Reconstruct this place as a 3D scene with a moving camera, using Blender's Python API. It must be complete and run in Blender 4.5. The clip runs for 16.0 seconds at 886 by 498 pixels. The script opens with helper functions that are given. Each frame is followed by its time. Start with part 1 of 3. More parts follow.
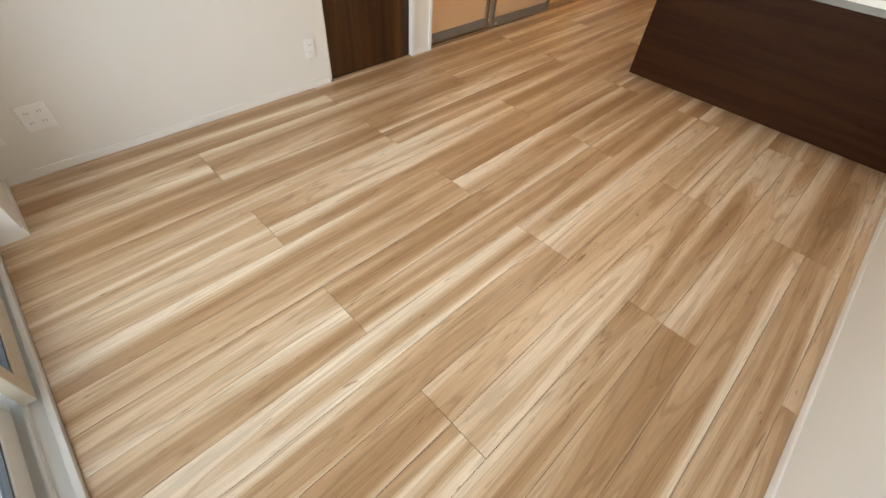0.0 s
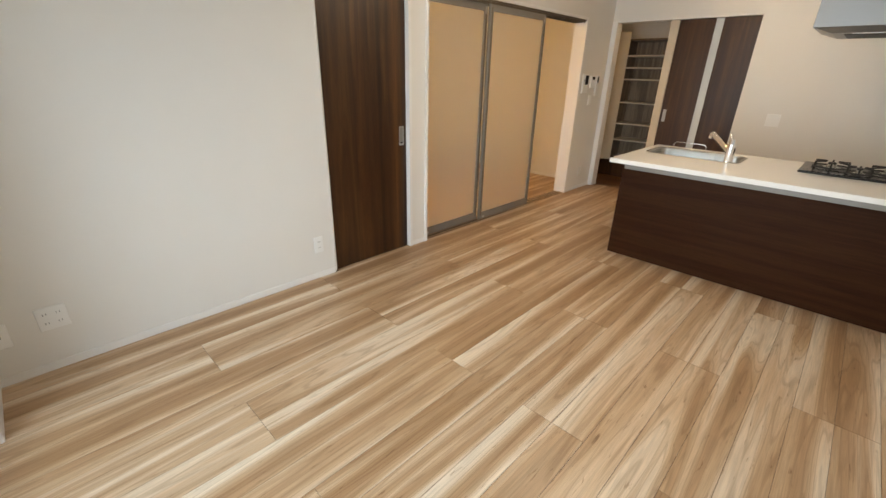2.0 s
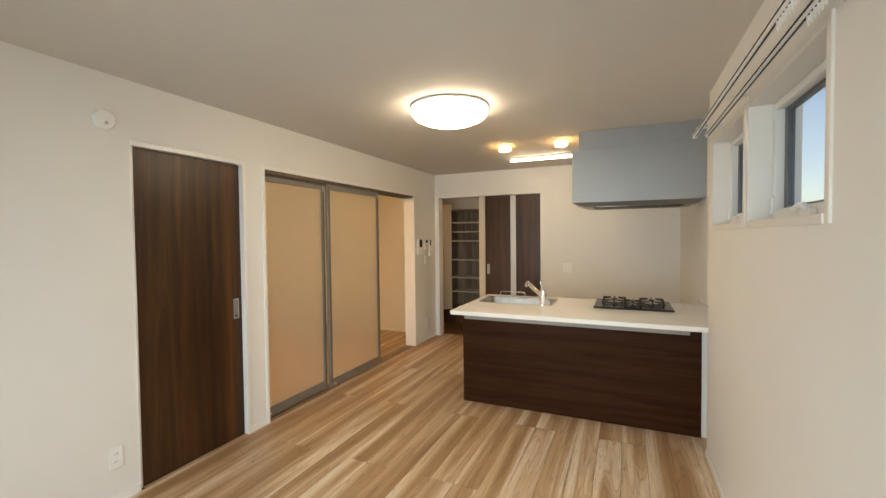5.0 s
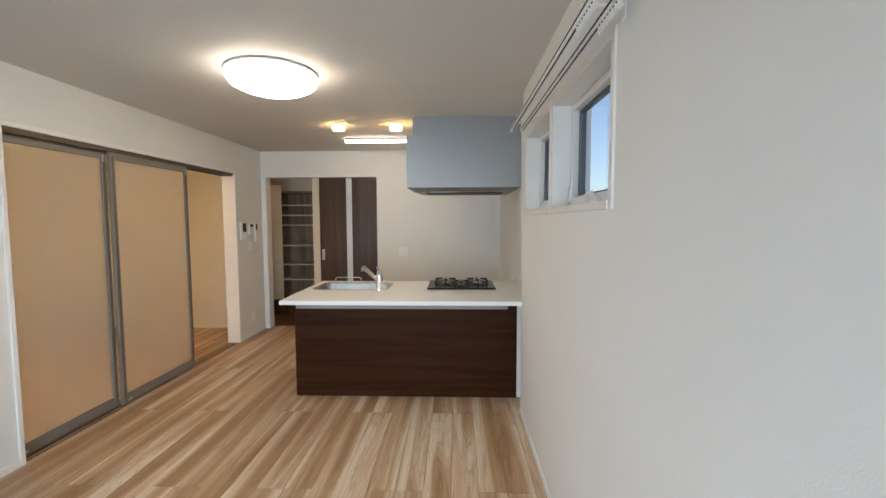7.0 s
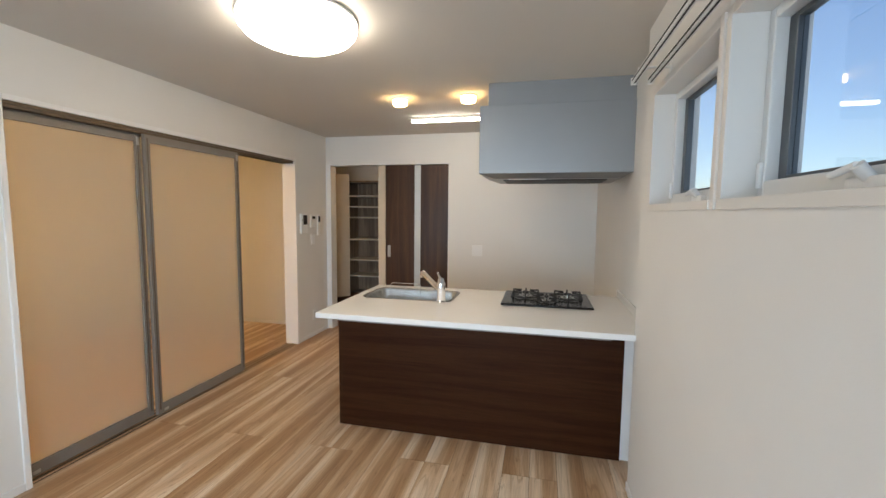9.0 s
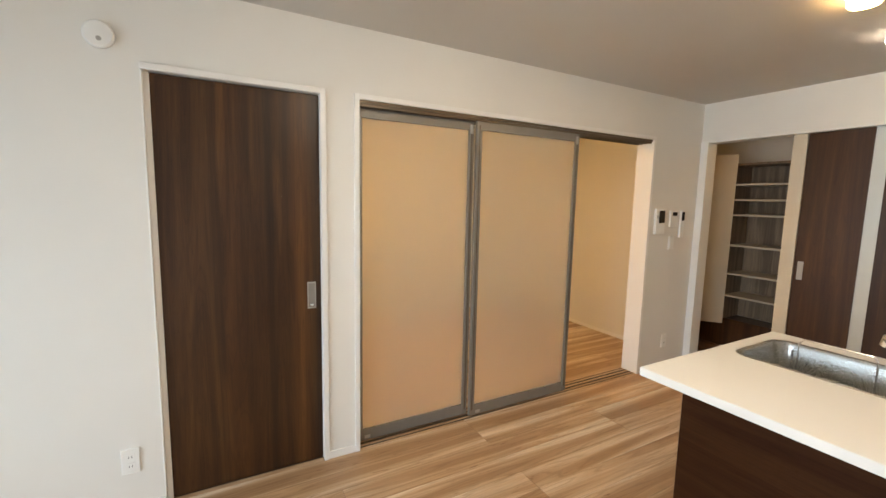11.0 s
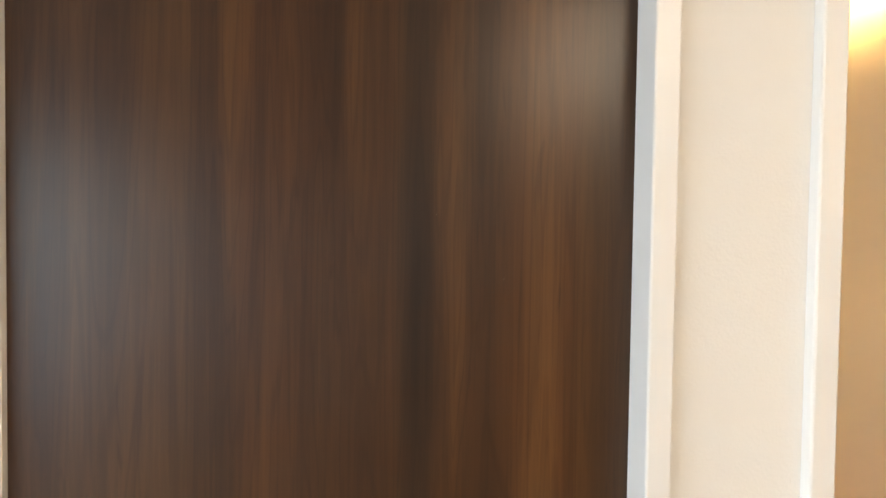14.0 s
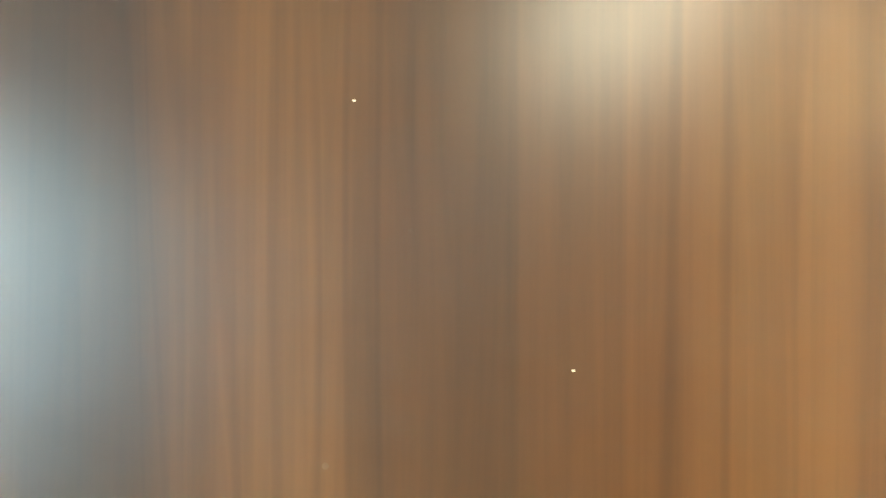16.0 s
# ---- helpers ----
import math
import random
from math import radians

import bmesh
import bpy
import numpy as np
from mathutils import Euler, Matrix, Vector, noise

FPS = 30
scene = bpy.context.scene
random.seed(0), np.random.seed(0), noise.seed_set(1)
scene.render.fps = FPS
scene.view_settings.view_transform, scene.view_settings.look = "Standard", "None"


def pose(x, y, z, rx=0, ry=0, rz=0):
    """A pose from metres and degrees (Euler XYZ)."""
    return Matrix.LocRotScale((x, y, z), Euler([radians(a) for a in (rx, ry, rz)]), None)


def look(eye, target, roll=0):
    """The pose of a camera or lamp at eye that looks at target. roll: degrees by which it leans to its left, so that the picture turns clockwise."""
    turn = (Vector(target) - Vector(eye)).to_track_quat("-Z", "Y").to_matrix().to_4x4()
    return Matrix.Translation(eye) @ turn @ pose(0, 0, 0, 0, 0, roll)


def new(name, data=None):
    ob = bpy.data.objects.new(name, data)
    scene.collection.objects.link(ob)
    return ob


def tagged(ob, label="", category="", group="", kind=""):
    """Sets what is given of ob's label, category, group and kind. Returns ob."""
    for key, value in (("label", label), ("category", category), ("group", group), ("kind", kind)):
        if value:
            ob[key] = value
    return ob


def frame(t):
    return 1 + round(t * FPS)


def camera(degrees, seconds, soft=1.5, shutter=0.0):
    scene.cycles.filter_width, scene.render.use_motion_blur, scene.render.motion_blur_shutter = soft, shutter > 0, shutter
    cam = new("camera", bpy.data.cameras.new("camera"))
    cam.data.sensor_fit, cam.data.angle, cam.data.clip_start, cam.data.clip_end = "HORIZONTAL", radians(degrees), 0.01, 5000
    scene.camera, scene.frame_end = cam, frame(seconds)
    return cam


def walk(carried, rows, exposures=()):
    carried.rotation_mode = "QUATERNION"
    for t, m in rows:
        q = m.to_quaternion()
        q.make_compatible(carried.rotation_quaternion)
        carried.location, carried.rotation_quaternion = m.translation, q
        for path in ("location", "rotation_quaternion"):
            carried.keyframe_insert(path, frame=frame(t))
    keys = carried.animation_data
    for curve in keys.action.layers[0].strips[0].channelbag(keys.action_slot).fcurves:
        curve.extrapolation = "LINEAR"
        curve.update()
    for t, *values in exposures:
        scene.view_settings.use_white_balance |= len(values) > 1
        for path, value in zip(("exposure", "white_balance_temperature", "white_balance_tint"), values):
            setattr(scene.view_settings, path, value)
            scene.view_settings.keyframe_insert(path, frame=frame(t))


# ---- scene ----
cam = camera(93.7, 16.0)
PATH = [
    (0, look((0.786, 2.231, 1.386), (-0.132, 3.242, -0.075), 5.0)),
    (0.5, look((0.787, 2.232, 1.386), (-0.176, 3.271, -0.026), 4.4)),
    (1, look((0.79, 2.229, 1.392), (-0.255, 3.35, 0.107), 3.6)),
    (1.5, look((0.794, 2.224, 1.413), (-0.372, 3.456, 0.353), 2.4)),
    (2, look((0.8, 2.216, 1.425), (-0.472, 3.545, 0.641), 1.4)),
    (2.5, look((0.794, 2.202, 1.444), (-0.542, 3.61, 0.958), 0.7)),
    (3, look((0.806, 2.196, 1.437), (-0.542, 3.655, 1.209), 0.5)),
    (3.5, look((0.81, 2.191, 1.45), (-0.489, 3.71, 1.386), 0.2)),
    (4, look((0.81, 2.209, 1.455), (-0.362, 3.829, 1.439), -0.0)),
    (4.5, look((0.814, 2.235, 1.46), (-0.193, 3.962, 1.432), -0.3)),
    (5, look((0.825, 2.257, 1.463), (0.017, 4.085, 1.403), -0.6)),
    (7.5, look((0.835, 2.439, 1.45), (0.817, 4.434, 1.308), -0.1)),
    (8, look((0.853, 2.655, 1.457), (0.808, 4.649, 1.309), -0.1)),
    (10.5, look((0.607, 3.778, 1.475), (-0.876, 5.1, 1.245), 1.2)),
    (11, look((0.475, 3.969, 1.476), (-1.265, 4.927, 1.242), 1.2)),
    (11.5, look((0.266, 4.081, 1.482), (-1.615, 4.717, 1.24), 1.3)),
    (12, look((-0.042, 4.18, 1.459), (-2.004, 4.534, 1.3), 1.3)),
    (12.5, look((-0.366, 4.247, 1.465), (-2.354, 4.414, 1.334), 1.1)),
    (13, look((-0.696, 4.236, 1.455), (-2.691, 4.351, 1.363), 1.1)),
    (13.5, look((-1.02, 4.232, 1.475), (-3.019, 4.271, 1.404), 0.9)),
    (14, look((-1.31, 4.237, 1.466), (-3.31, 4.257, 1.427), 0.8)),
    (14.5, pose(-1.530, 4.243, 1.450, 89.40, -0.30, 90.20)),
    (14.8, pose(-1.622, 4.239, 1.452, 89.70, -0.30, 90.00)),
    (15, pose(-1.662, 4.239, 1.454, 90.00, -0.30, 90.00)),
    (15.2, pose(-1.684, 4.242, 1.455, 90.00, -0.30, 90.00)),
    (15.5, pose(-1.700, 4.245, 1.456, 90.00, -0.30, 90.00)),
    (15.7, pose(-1.705, 4.262, 1.452, 90.00, -0.30, 90.00)),
    (16, pose(-1.708, 4.288, 1.447, 90.00, -0.30, 90.00)),
]

EXPOSURES = [(0, 0.15, 7450, 14), (1, 0.1, 7800, 15), (2.5, 0.12, 6950, 10), (3.5, 0.1, 7100, 10), (5, 0.07, 7550, 10), (7.3, 0.0, 6200, 10), (8.2, 0.0, 6200, 10), (10.3, 0.28, 6450, 10), (11.5, 0.34, 6950, 10), (12.5, 0.42, 6900, 10), (13.2, 0.36, 6950, 10), (14, 0.6, 7050, 12), (14.5, 1.05, 7000, 12), (15, 2.25, 6250, 6), (15.5, 2.3, 5800, 0), (16, 2.3, 6200, -8)]
walk(cam, PATH, EXPOSURES)

# ---- plan, in metres: y runs down the room, doors on the low-x side ----
XL, XR, XK = -1.76, 1.312, 1.40      # door wall, window wall, kitchen stretch of the window wall
YW, YB = 1.88, 7.83                  # wall with the tall window, wall with the hall opening
ZC = 2.366                            # ceiling
YJ = 5.42                            # where the window wall steps back
R2X, R2Y0 = -4.30, 4.56              # side room: far wall and near wall
HX0, HX1, HY = -2.50, 0.40, 9.15     # hall

# ---- world, sun, daylight ----
world = bpy.data.worlds.new("sky")
scene.world = world
world.use_nodes = True
wn = world.node_tree
sky = wn.nodes.new("ShaderNodeTexSky")
sky.sky_type, sky.sun_disc = "NISHITA", False
sky.ozone_density, sky.dust_density = 2.5, 0.4
sky.sun_elevation, sky.sun_rotation = radians(48), radians(-35)
wn.nodes["Background"].inputs["Strength"].default_value = 0.15
wn.links.new(sky.outputs["Color"], wn.nodes["Background"].inputs["Color"])
sun = new("sun", bpy.data.lights.new("sun", "SUN"))
sun.data.energy, sun.data.angle, sun.data.color = 3.0, radians(0.5), (1, 0.95, 0.88)
sun.matrix_world = look((-3, 4.2, 6), (0, 0, 0))


def area_lamp(name, eye, target, w, h, watts, colour):
    lamp = new(name, bpy.data.lights.new(name, "AREA"))
    lamp.data.shape, lamp.data.size, lamp.data.size_y = "RECTANGLE", w, h
    lamp.data.energy, lamp.data.color = watts, colour
    lamp.matrix_world = look(eye, target)
    return lamp


def point_lamp(name, at, watts, colour, radius):
    lamp = new(name, bpy.data.lights.new(name, "POINT"))
    lamp.data.energy, lamp.data.color, lamp.data.shadow_soft_size = watts, colour, radius
    lamp.location = at
    return lamp


DAY = (0.74, 0.88, 1.0)
area_lamp("window_daylight", (-0.05, 1.55, 1.05), (-0.15, 4.0, 0.35), 2.45, 1.9, 33, DAY).data.spread = radians(125)
WARM, AMBER = (1.0, 0.82, 0.60), (1.0, 0.60, 0.24)

# ---- materials ----


def material(name, rough=0.5, metal=0.0):
    m = bpy.data.materials.new(name)
    m.use_nodes = True
    b = m.node_tree.nodes["Principled BSDF"]
    b.inputs["Roughness"].default_value, b.inputs["Metallic"].default_value = rough, metal
    return m, m.node_tree, b


def coords(nt, scale, random_shift=0.0):
    tc, mp = nt.nodes.new("ShaderNodeTexCoord"), nt.nodes.new("ShaderNodeMapping")
    mp.inputs["Scale"].default_value = scale
    nt.links.new(tc.outputs["Object"], mp.inputs["Vector"])
    if random_shift:
        oi, mul, comb = nt.nodes.new("ShaderNodeObjectInfo"), nt.nodes.new("ShaderNodeMath"), nt.nodes.new("ShaderNodeCombineXYZ")
        mul.operation, mul.inputs[1].default_value = "MULTIPLY", random_shift
        nt.links.new(oi.outputs["Random"], mul.inputs[0])
        for k in range(3):
            nt.links.new(mul.outputs[0], comb.inputs[k])
        nt.links.new(comb.outputs[0], mp.inputs["Location"])
    return mp.outputs["Vector"]


def noise_tex(nt, vec, scale, detail=4.0, rough=0.55, distort=0.0):
    n = nt.nodes.new("ShaderNodeTexNoise")
    n.inputs["Scale"].default_value, n.inputs["Detail"].default_value = scale, detail
    n.inputs["Roughness"].default_value, n.inputs["Distortion"].default_value = rough, distort
    nt.links.new(vec, n.inputs["Vector"])
    return n.outputs["Fac"]


def ramp(nt, fac, stops):
    r = nt.nodes.new("ShaderNodeValToRGB")
    while len(r.color_ramp.elements) < len(stops):
        r.color_ramp.elements.new(0.5)
    for e, (p, c) in zip(r.color_ramp.elements, stops):
        e.position, e.color = p, (*c, 1)
    nt.links.new(fac, r.inputs["Fac"])
    return r.outputs["Color"]


def mixed(nt, a, b, fac, mode="MIX"):
    m = nt.nodes.new("ShaderNodeMix")
    m.data_type, m.blend_type = "RGBA", mode
    for sock, v in ((m.inputs["Factor"], fac), (m.inputs["A"], a), (m.inputs["B"], b)):
        if isinstance(v, (int, float)):
            sock.default_value = v
        elif isinstance(v, tuple):
            sock.default_value = (*v, 1)
        else:
            nt.links.new(v, sock)
    return m.outputs["Result"]


def bump(nt, b, height, strength, distance):
    n = nt.nodes.new("ShaderNodeBump")
    n.inputs["Strength"].default_value, n.inputs["Distance"].default_value = strength, distance
    nt.links.new(height, n.inputs["Height"])
    nt.links.new(n.outputs["Normal"], b.inputs["Normal"])


def mottled(name, colour, rough=0.5, metal=0.0, spread=0.06, scale=3.0, fine=180.0, relief=0.0):
    """A plain painted, plastic or metal surface with faint variation at two scales and a fine grain."""
    m, nt, b = material(name, rough, metal)
    v = coords(nt, (1, 1, 1))
    big = noise_tex(nt, v, scale, 3)
    lo, hi = [tuple(min(1, c * k) for c in colour) for k in (1 - spread, 1 + spread)]
    nt.links.new(ramp(nt, big, [(0.3, lo), (0.7, hi)]), b.inputs["Base Color"])
    small = noise_tex(nt, v, fine, 3)
    mr = nt.nodes.new("ShaderNodeMapRange")
    mr.inputs["To Min"].default_value, mr.inputs["To Max"].default_value = max(0.02, rough - 0.06), min(1, rough + 0.06)
    nt.links.new(small, mr.inputs["Value"])
    nt.links.new(mr.outputs["Result"], b.inputs["Roughness"])
    if relief:
        bump(nt, b, small, 0.35, relief)
    return m


def wood(name, axis, stops, band, lines, rough, shift=9.0, islands=False, fleck=0.5, line_depth=0.3, gloss=0.5, distort=1.2, pore_depth=0.22, rings=0.0, ring_count=34.0, leaves=(), hearts=0.0):
    """Boards cut from a log: heartwood bands between pale sapwood, fine grain lines, sparse dark flecks."""
    m, nt, b = material(name, rough)
    b.inputs["Specular IOR Level"].default_value = gloss

    def along(k, across):
        v = [across] * 3
        v["xyz".index(axis)] = k
        return tuple(v)

    def placed(scale, mul):
        out = coords(nt, scale, shift * mul)
        if islands:
            geo, cmb, add = nt.nodes.new("ShaderNodeNewGeometry"), nt.nodes.new("ShaderNodeCombineXYZ"), nt.nodes.new("ShaderNodeVectorMath")
            times = nt.nodes.new("ShaderNodeMath")
            times.operation, times.inputs[1].default_value = "MULTIPLY", 37.0 * mul
            nt.links.new(geo.outputs["Random Per Island"], times.inputs[0])
            for k in range(3):
                nt.links.new(times.outputs[0], cmb.inputs[k])
            nt.links.new(out, add.inputs[0])
            nt.links.new(cmb.outputs[0], add.inputs[1])
            out = add.outputs[0]
        return out

    bands = noise_tex(nt, placed(along(band * 0.05, band), 1.0), 1.0, 2.5, 0.45, distort)
    if hearts:
        # brown heartwood runs down each strip, paler towards its edges
        tc, sep, geo = nt.nodes.new("ShaderNodeTexCoord"), nt.nodes.new("ShaderNodeSeparateXYZ"), nt.nodes.new("ShaderNodeNewGeometry")
        nt.links.new(tc.outputs["Object"], sep.inputs[0])
        at = sep.outputs["X"]
        for op, a, c in (("DIVIDE", .1515, None), ("MULTIPLY_ADD", 1.0, geo.outputs["Random Per Island"]), ("FRACT", None, None), ("SUBTRACT", 0.5, None), ("ABSOLUTE", None, None), ("SUBTRACT", 0.25, None), ("MULTIPLY", hearts, None), ("ADD", None, None)):
            n = nt.nodes.new("ShaderNodeMath")
            n.operation = op
            nt.links.new(at, n.inputs[0])
            if a is not None:
                n.inputs[1].default_value = a
            if c is not None:
                nt.links.new(c, n.inputs[2])
            if op == "ADD":
                nt.links.new(bands, n.inputs[1])
            at = n.outputs[0]
        bands = at
    fine = noise_tex(nt, placed(along(lines * 0.045, lines), 1.6), 1.0, 4, 0.6, 1.4)
    hair = noise_tex(nt, placed(along(7.0, 420.0), 2.1), 1.0, 2, 0.5)
    spots = noise_tex(nt, placed(along(9.0, 70.0), 2.7), 1.0, 2, 0.5, 0.6)
    base = ramp(nt, bands, stops)
    shade = ramp(nt, fine, [(0.34, (1 - line_depth,) * 3), (0.60, (1.0, 1.0, 1.0))])
    col = mixed(nt, base, shade, 1.0, "MULTIPLY")
    if rings:
        turn, wave = nt.nodes.new("ShaderNodeMath"), nt.nodes.new("ShaderNodeMath")
        turn.operation, turn.inputs[1].default_value = "MULTIPLY", ring_count * 6.283
        wave.operation = "SINE"
        nt.links.new(bands, turn.inputs[0])
        nt.links.new(turn.outputs[0], wave.inputs[0])
        ring = ramp(nt, wave.outputs[0], [(0.0, (1, 1, 1)), (0.55, (1, 1, 1)), (1.0, (1 - rings, 1 - rings * 1.15, 1 - rings * 1.3))])
        col = mixed(nt, col, ring, fine, "MULTIPLY")
    if leaves:
        tc, sep, mr = nt.nodes.new("ShaderNodeTexCoord"), nt.nodes.new("ShaderNodeSeparateXYZ"), nt.nodes.new("ShaderNodeMapRange")
        mr.inputs["From Min"].default_value, mr.inputs["From Max"].default_value = -.37, .37
        nt.links.new(tc.outputs["Object"], sep.inputs[0])
        waver = nt.nodes.new("ShaderNodeMath")
        waver.operation, waver.inputs[1].default_value = "MULTIPLY_ADD", 0.045
        nt.links.new(bands, waver.inputs[0])
        nt.links.new(sep.outputs["Y"], waver.inputs[2])
        nt.links.new(waver.outputs[0], mr.inputs["Value"])
        tone = ramp(nt, mr.outputs["Result"], [((y + .022 + .37) / .74, (k, k, k)) for y, k in leaves])
        col = mixed(nt, col, tone, 1.0, "MULTIPLY")
    mark = ramp(nt, spots, [(0.24, (0.45, 0.34, 0.25)), (0.33, (1, 1, 1))])
    col = mixed(nt, col, mark, fleck, "MULTIPLY")
    pore = ramp(nt, hair, [(0.35, (1 - pore_depth,) * 3), (0.55, (1, 1, 1))])
    col = mixed(nt, col, pore, 0.7, "MULTIPLY")
    nt.links.new(col, b.inputs["Base Color"])
    mr = nt.nodes.new("ShaderNodeMapRange")
    mr.inputs["To Min"].default_value, mr.inputs["To Max"].default_value = rough + 0.06, rough - 0.06
    nt.links.new(fine, mr.inputs["Value"])
    nt.links.new(mr.outputs["Result"], b.inputs["Roughness"])
    bump(nt, b, hair, 0.10, 0.0005)
    return m


def glowing(name, colour, strength):
    m, nt, b = material(name, 0.4)
    b.inputs["Base Color"].default_value = (0.9, 0.9, 0.88, 1)
    b.inputs["Emission Color"].default_value = (*colour, 1)
    b.inputs["Emission Strength"].default_value = strength
    return m


def glassy(name, colour, rough, ior=1.45):
    m, nt, b = material(name, rough)
    b.inputs["Base Color"].default_value = (*colour, 1)
    b.inputs["Transmission Weight"].default_value, b.inputs["IOR"].default_value = 1.0, ior
    return m


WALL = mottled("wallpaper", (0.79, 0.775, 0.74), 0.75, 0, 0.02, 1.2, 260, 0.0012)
# darker than WALL: the ceiling's weaker light is put into its colour
CEIL = mottled("dimmed_ceiling_paper", (0.62, 0.592, 0.55), 0.8, 0, 0.02, 1.2, 260, 0.001)
TRIM = mottled("white_trim", (0.84, 0.83, 0.81), 0.35, 0, 0.015, 2.0)
CASING = mottled("cream_casing", (0.76, 0.735, 0.69), 0.45, 0, 0.015, 2.0)
PLASTIC = mottled("white_plastic", (0.86, 0.86, 0.84), 0.3, 0, 0.02, 8.0)
FLOOR = wood("floor_board", "y", [(0.34, (0.41, 0.240, 0.122)), (0.45, (0.52, 0.335, 0.190)), (0.55, (0.66, 0.47, 0.305)), (0.66, (0.83, 0.69, 0.53))], 7.5, 60.0, 0.34, 9.0, True, 0.75, 0.14, 0.48, 1.0, 0.20, 0.36, 14.0, (), 0.26)
HALLFLOOR = wood("hall_board", "x", [(0.38, (0.11, 0.045, 0.02)), (0.6, (0.25, 0.12, 0.055))], 9.0, 45.0, 0.3)
# tone of the veneer leaves across the door, by distance from its middle
LEAVES = ((-.30, .75), (-.20, .70), (-.12, .65), (-.09, 1.0), (-.03, .92), (.00, .70), (.085, .75), (.105, .36), (.122, .42), (.15, .78), (.20, .60), (.23, 1.0), (.29, 1.0), (.33, .5))
WALNUT = wood("walnut_door", "z", [(0.32, (0.050, 0.0170, 0.0042)), (0.46, (0.066, 0.0238, 0.0062)), (0.58, (0.086, 0.0330, 0.0090)), (0.70, (0.118, 0.0495, 0.0145))], 8.0, 75.0, 0.46, 0.0, False, 0.4, 0.24, 0.06, 2.4, 0.14, 0.32, 13.0, LEAVES)
wb = WALNUT.node_tree.nodes["Principled BSDF"]
wb.inputs["Coat Weight"].default_value, wb.inputs["Coat Roughness"].default_value = 0.78, 0.37
PANEL = wood("dark_panel", "x", [(0.38, (0.038, 0.0125, 0.0044)), (0.62, (0.056, 0.0200, 0.0074))], 14.0, 90.0, 0.46, 3.0, False, 0.3, 0.22, 0.08)
SHELFDARK = wood("cabinet_inside", "z", [(0.4, (0.20, 0.135, 0.085)), (0.6, (0.32, 0.23, 0.15))], 12.0, 60.0, 0.5, 3.0)
GAP = mottled("joint", (0.10, 0.06, 0.035), 0.8)
GREY = mottled("grey_anodised", (0.25, 0.235, 0.215), 0.45, 0.35, 0.05, 5.0)
TRACK = mottled("track_metal", (0.14, 0.11, 0.08), 0.4, 0.6, 0.05)
FROST, fnt, fb = material("frosted_panel", 0.42)
fb.inputs["Base Color"].default_value = (0.90, 0.86, 0.78, 1)
fb.inputs["Transmission Weight"].default_value, fb.inputs["IOR"].default_value = 0.80, 1.14
fv = coords(fnt, (1, 1, 1))
bump(fnt, fb, noise_tex(fnt, fv, 420, 2), 0.15, 0.0004)
ftr, fmx = fnt.nodes.new("ShaderNodeBsdfTranslucent"), fnt.nodes.new("ShaderNodeMixShader")
ftr.inputs["Color"].default_value = (0.86, 0.80, 0.68, 1)
fmx.inputs["Fac"].default_value = 0.06
fnt.links.new(fb.outputs[0], fmx.inputs[1])
fnt.links.new(ftr.outputs[0], fmx.inputs[2])
fnt.links.new(fmx.outputs[0], fnt.nodes["Material Output"].inputs["Surface"])
SLIT = mottled("frosted_slit", (0.62, 0.66, 0.66), 0.35)
TOP = mottled("worktop_acrylic", (0.82, 0.81, 0.78), 0.25, 0, 0.015, 2.0, 400)
HOOD = mottled("hood_silver", (0.31, 0.33, 0.345), 0.42, 0.35, 0.03, 2.0)
HOODIN = mottled("hood_underside", (0.25, 0.25, 0.25), 0.35, 0.6, 0.05)
STEEL = mottled("brushed_steel", (0.50, 0.50, 0.48), 0.27, 1.0, 0.05, 4.0, 300)
CHROME = mottled("chrome", (0.85, 0.85, 0.86), 0.08, 1.0, 0.02)
BLACK = mottled("black_enamel", (0.012, 0.012, 0.013), 0.2, 0, 0.1, 6.0)
IRON = mottled("cast_iron", (0.02, 0.02, 0.02), 0.5, 0, 0.2, 20.0, 300, 0.001)
NICKEL = mottled("satin_nickel", (0.50, 0.49, 0.47), 0.35, 0.8, 0.05)
PULLCUP = mottled("shaded_nickel", (0.34, 0.33, 0.31), 0.45, 0.7, 0.05)
SASH = mottled("white_vinyl", (0.74, 0.74, 0.72), 0.3, 0, 0.02)
BONE = mottled("bone_vinyl", (0.58, 0.52, 0.42), 0.35, 0, 0.03)
ALU = mottled("dark_aluminium", (0.10, 0.11, 0.12), 0.4, 0.5)
GLASS = glassy("clear_glass", (0.95, 0.98, 1.0), 0.0)
SCREEN = mottled("dark_screen", (0.008, 0.009, 0.011), 0.12)
SLOT = mottled("dark_slot", (0.02, 0.02, 0.02), 0.6)
CREAM = mottled("cream_board", (0.62, 0.54, 0.42), 0.5, 0, 0.03)
CONCRETE = mottled("concrete", (0.42, 0.42, 0.40), 0.85, 0, 0.12, 1.5, 60, 0.003)
GLOW = glowing("lamp_diffuser", (1.0, 0.86, 0.68), 18.5)
GLOWTUBE = glowing("tube_diffuser", (1.0, 0.86, 0.68), 32.0)
GLOWSIDE = glowing("side_room_diffuser", (1.0, 0.58, 0.19), 50.0)
GLOWHALL = glowing("hall_diffuser", (1.0, 0.54, 0.15), 46.0)
GLOWWARM = glowing("warm_diffuser", (1.0, 0.60, 0.22), 40.0)

# ---- mesh helpers ----


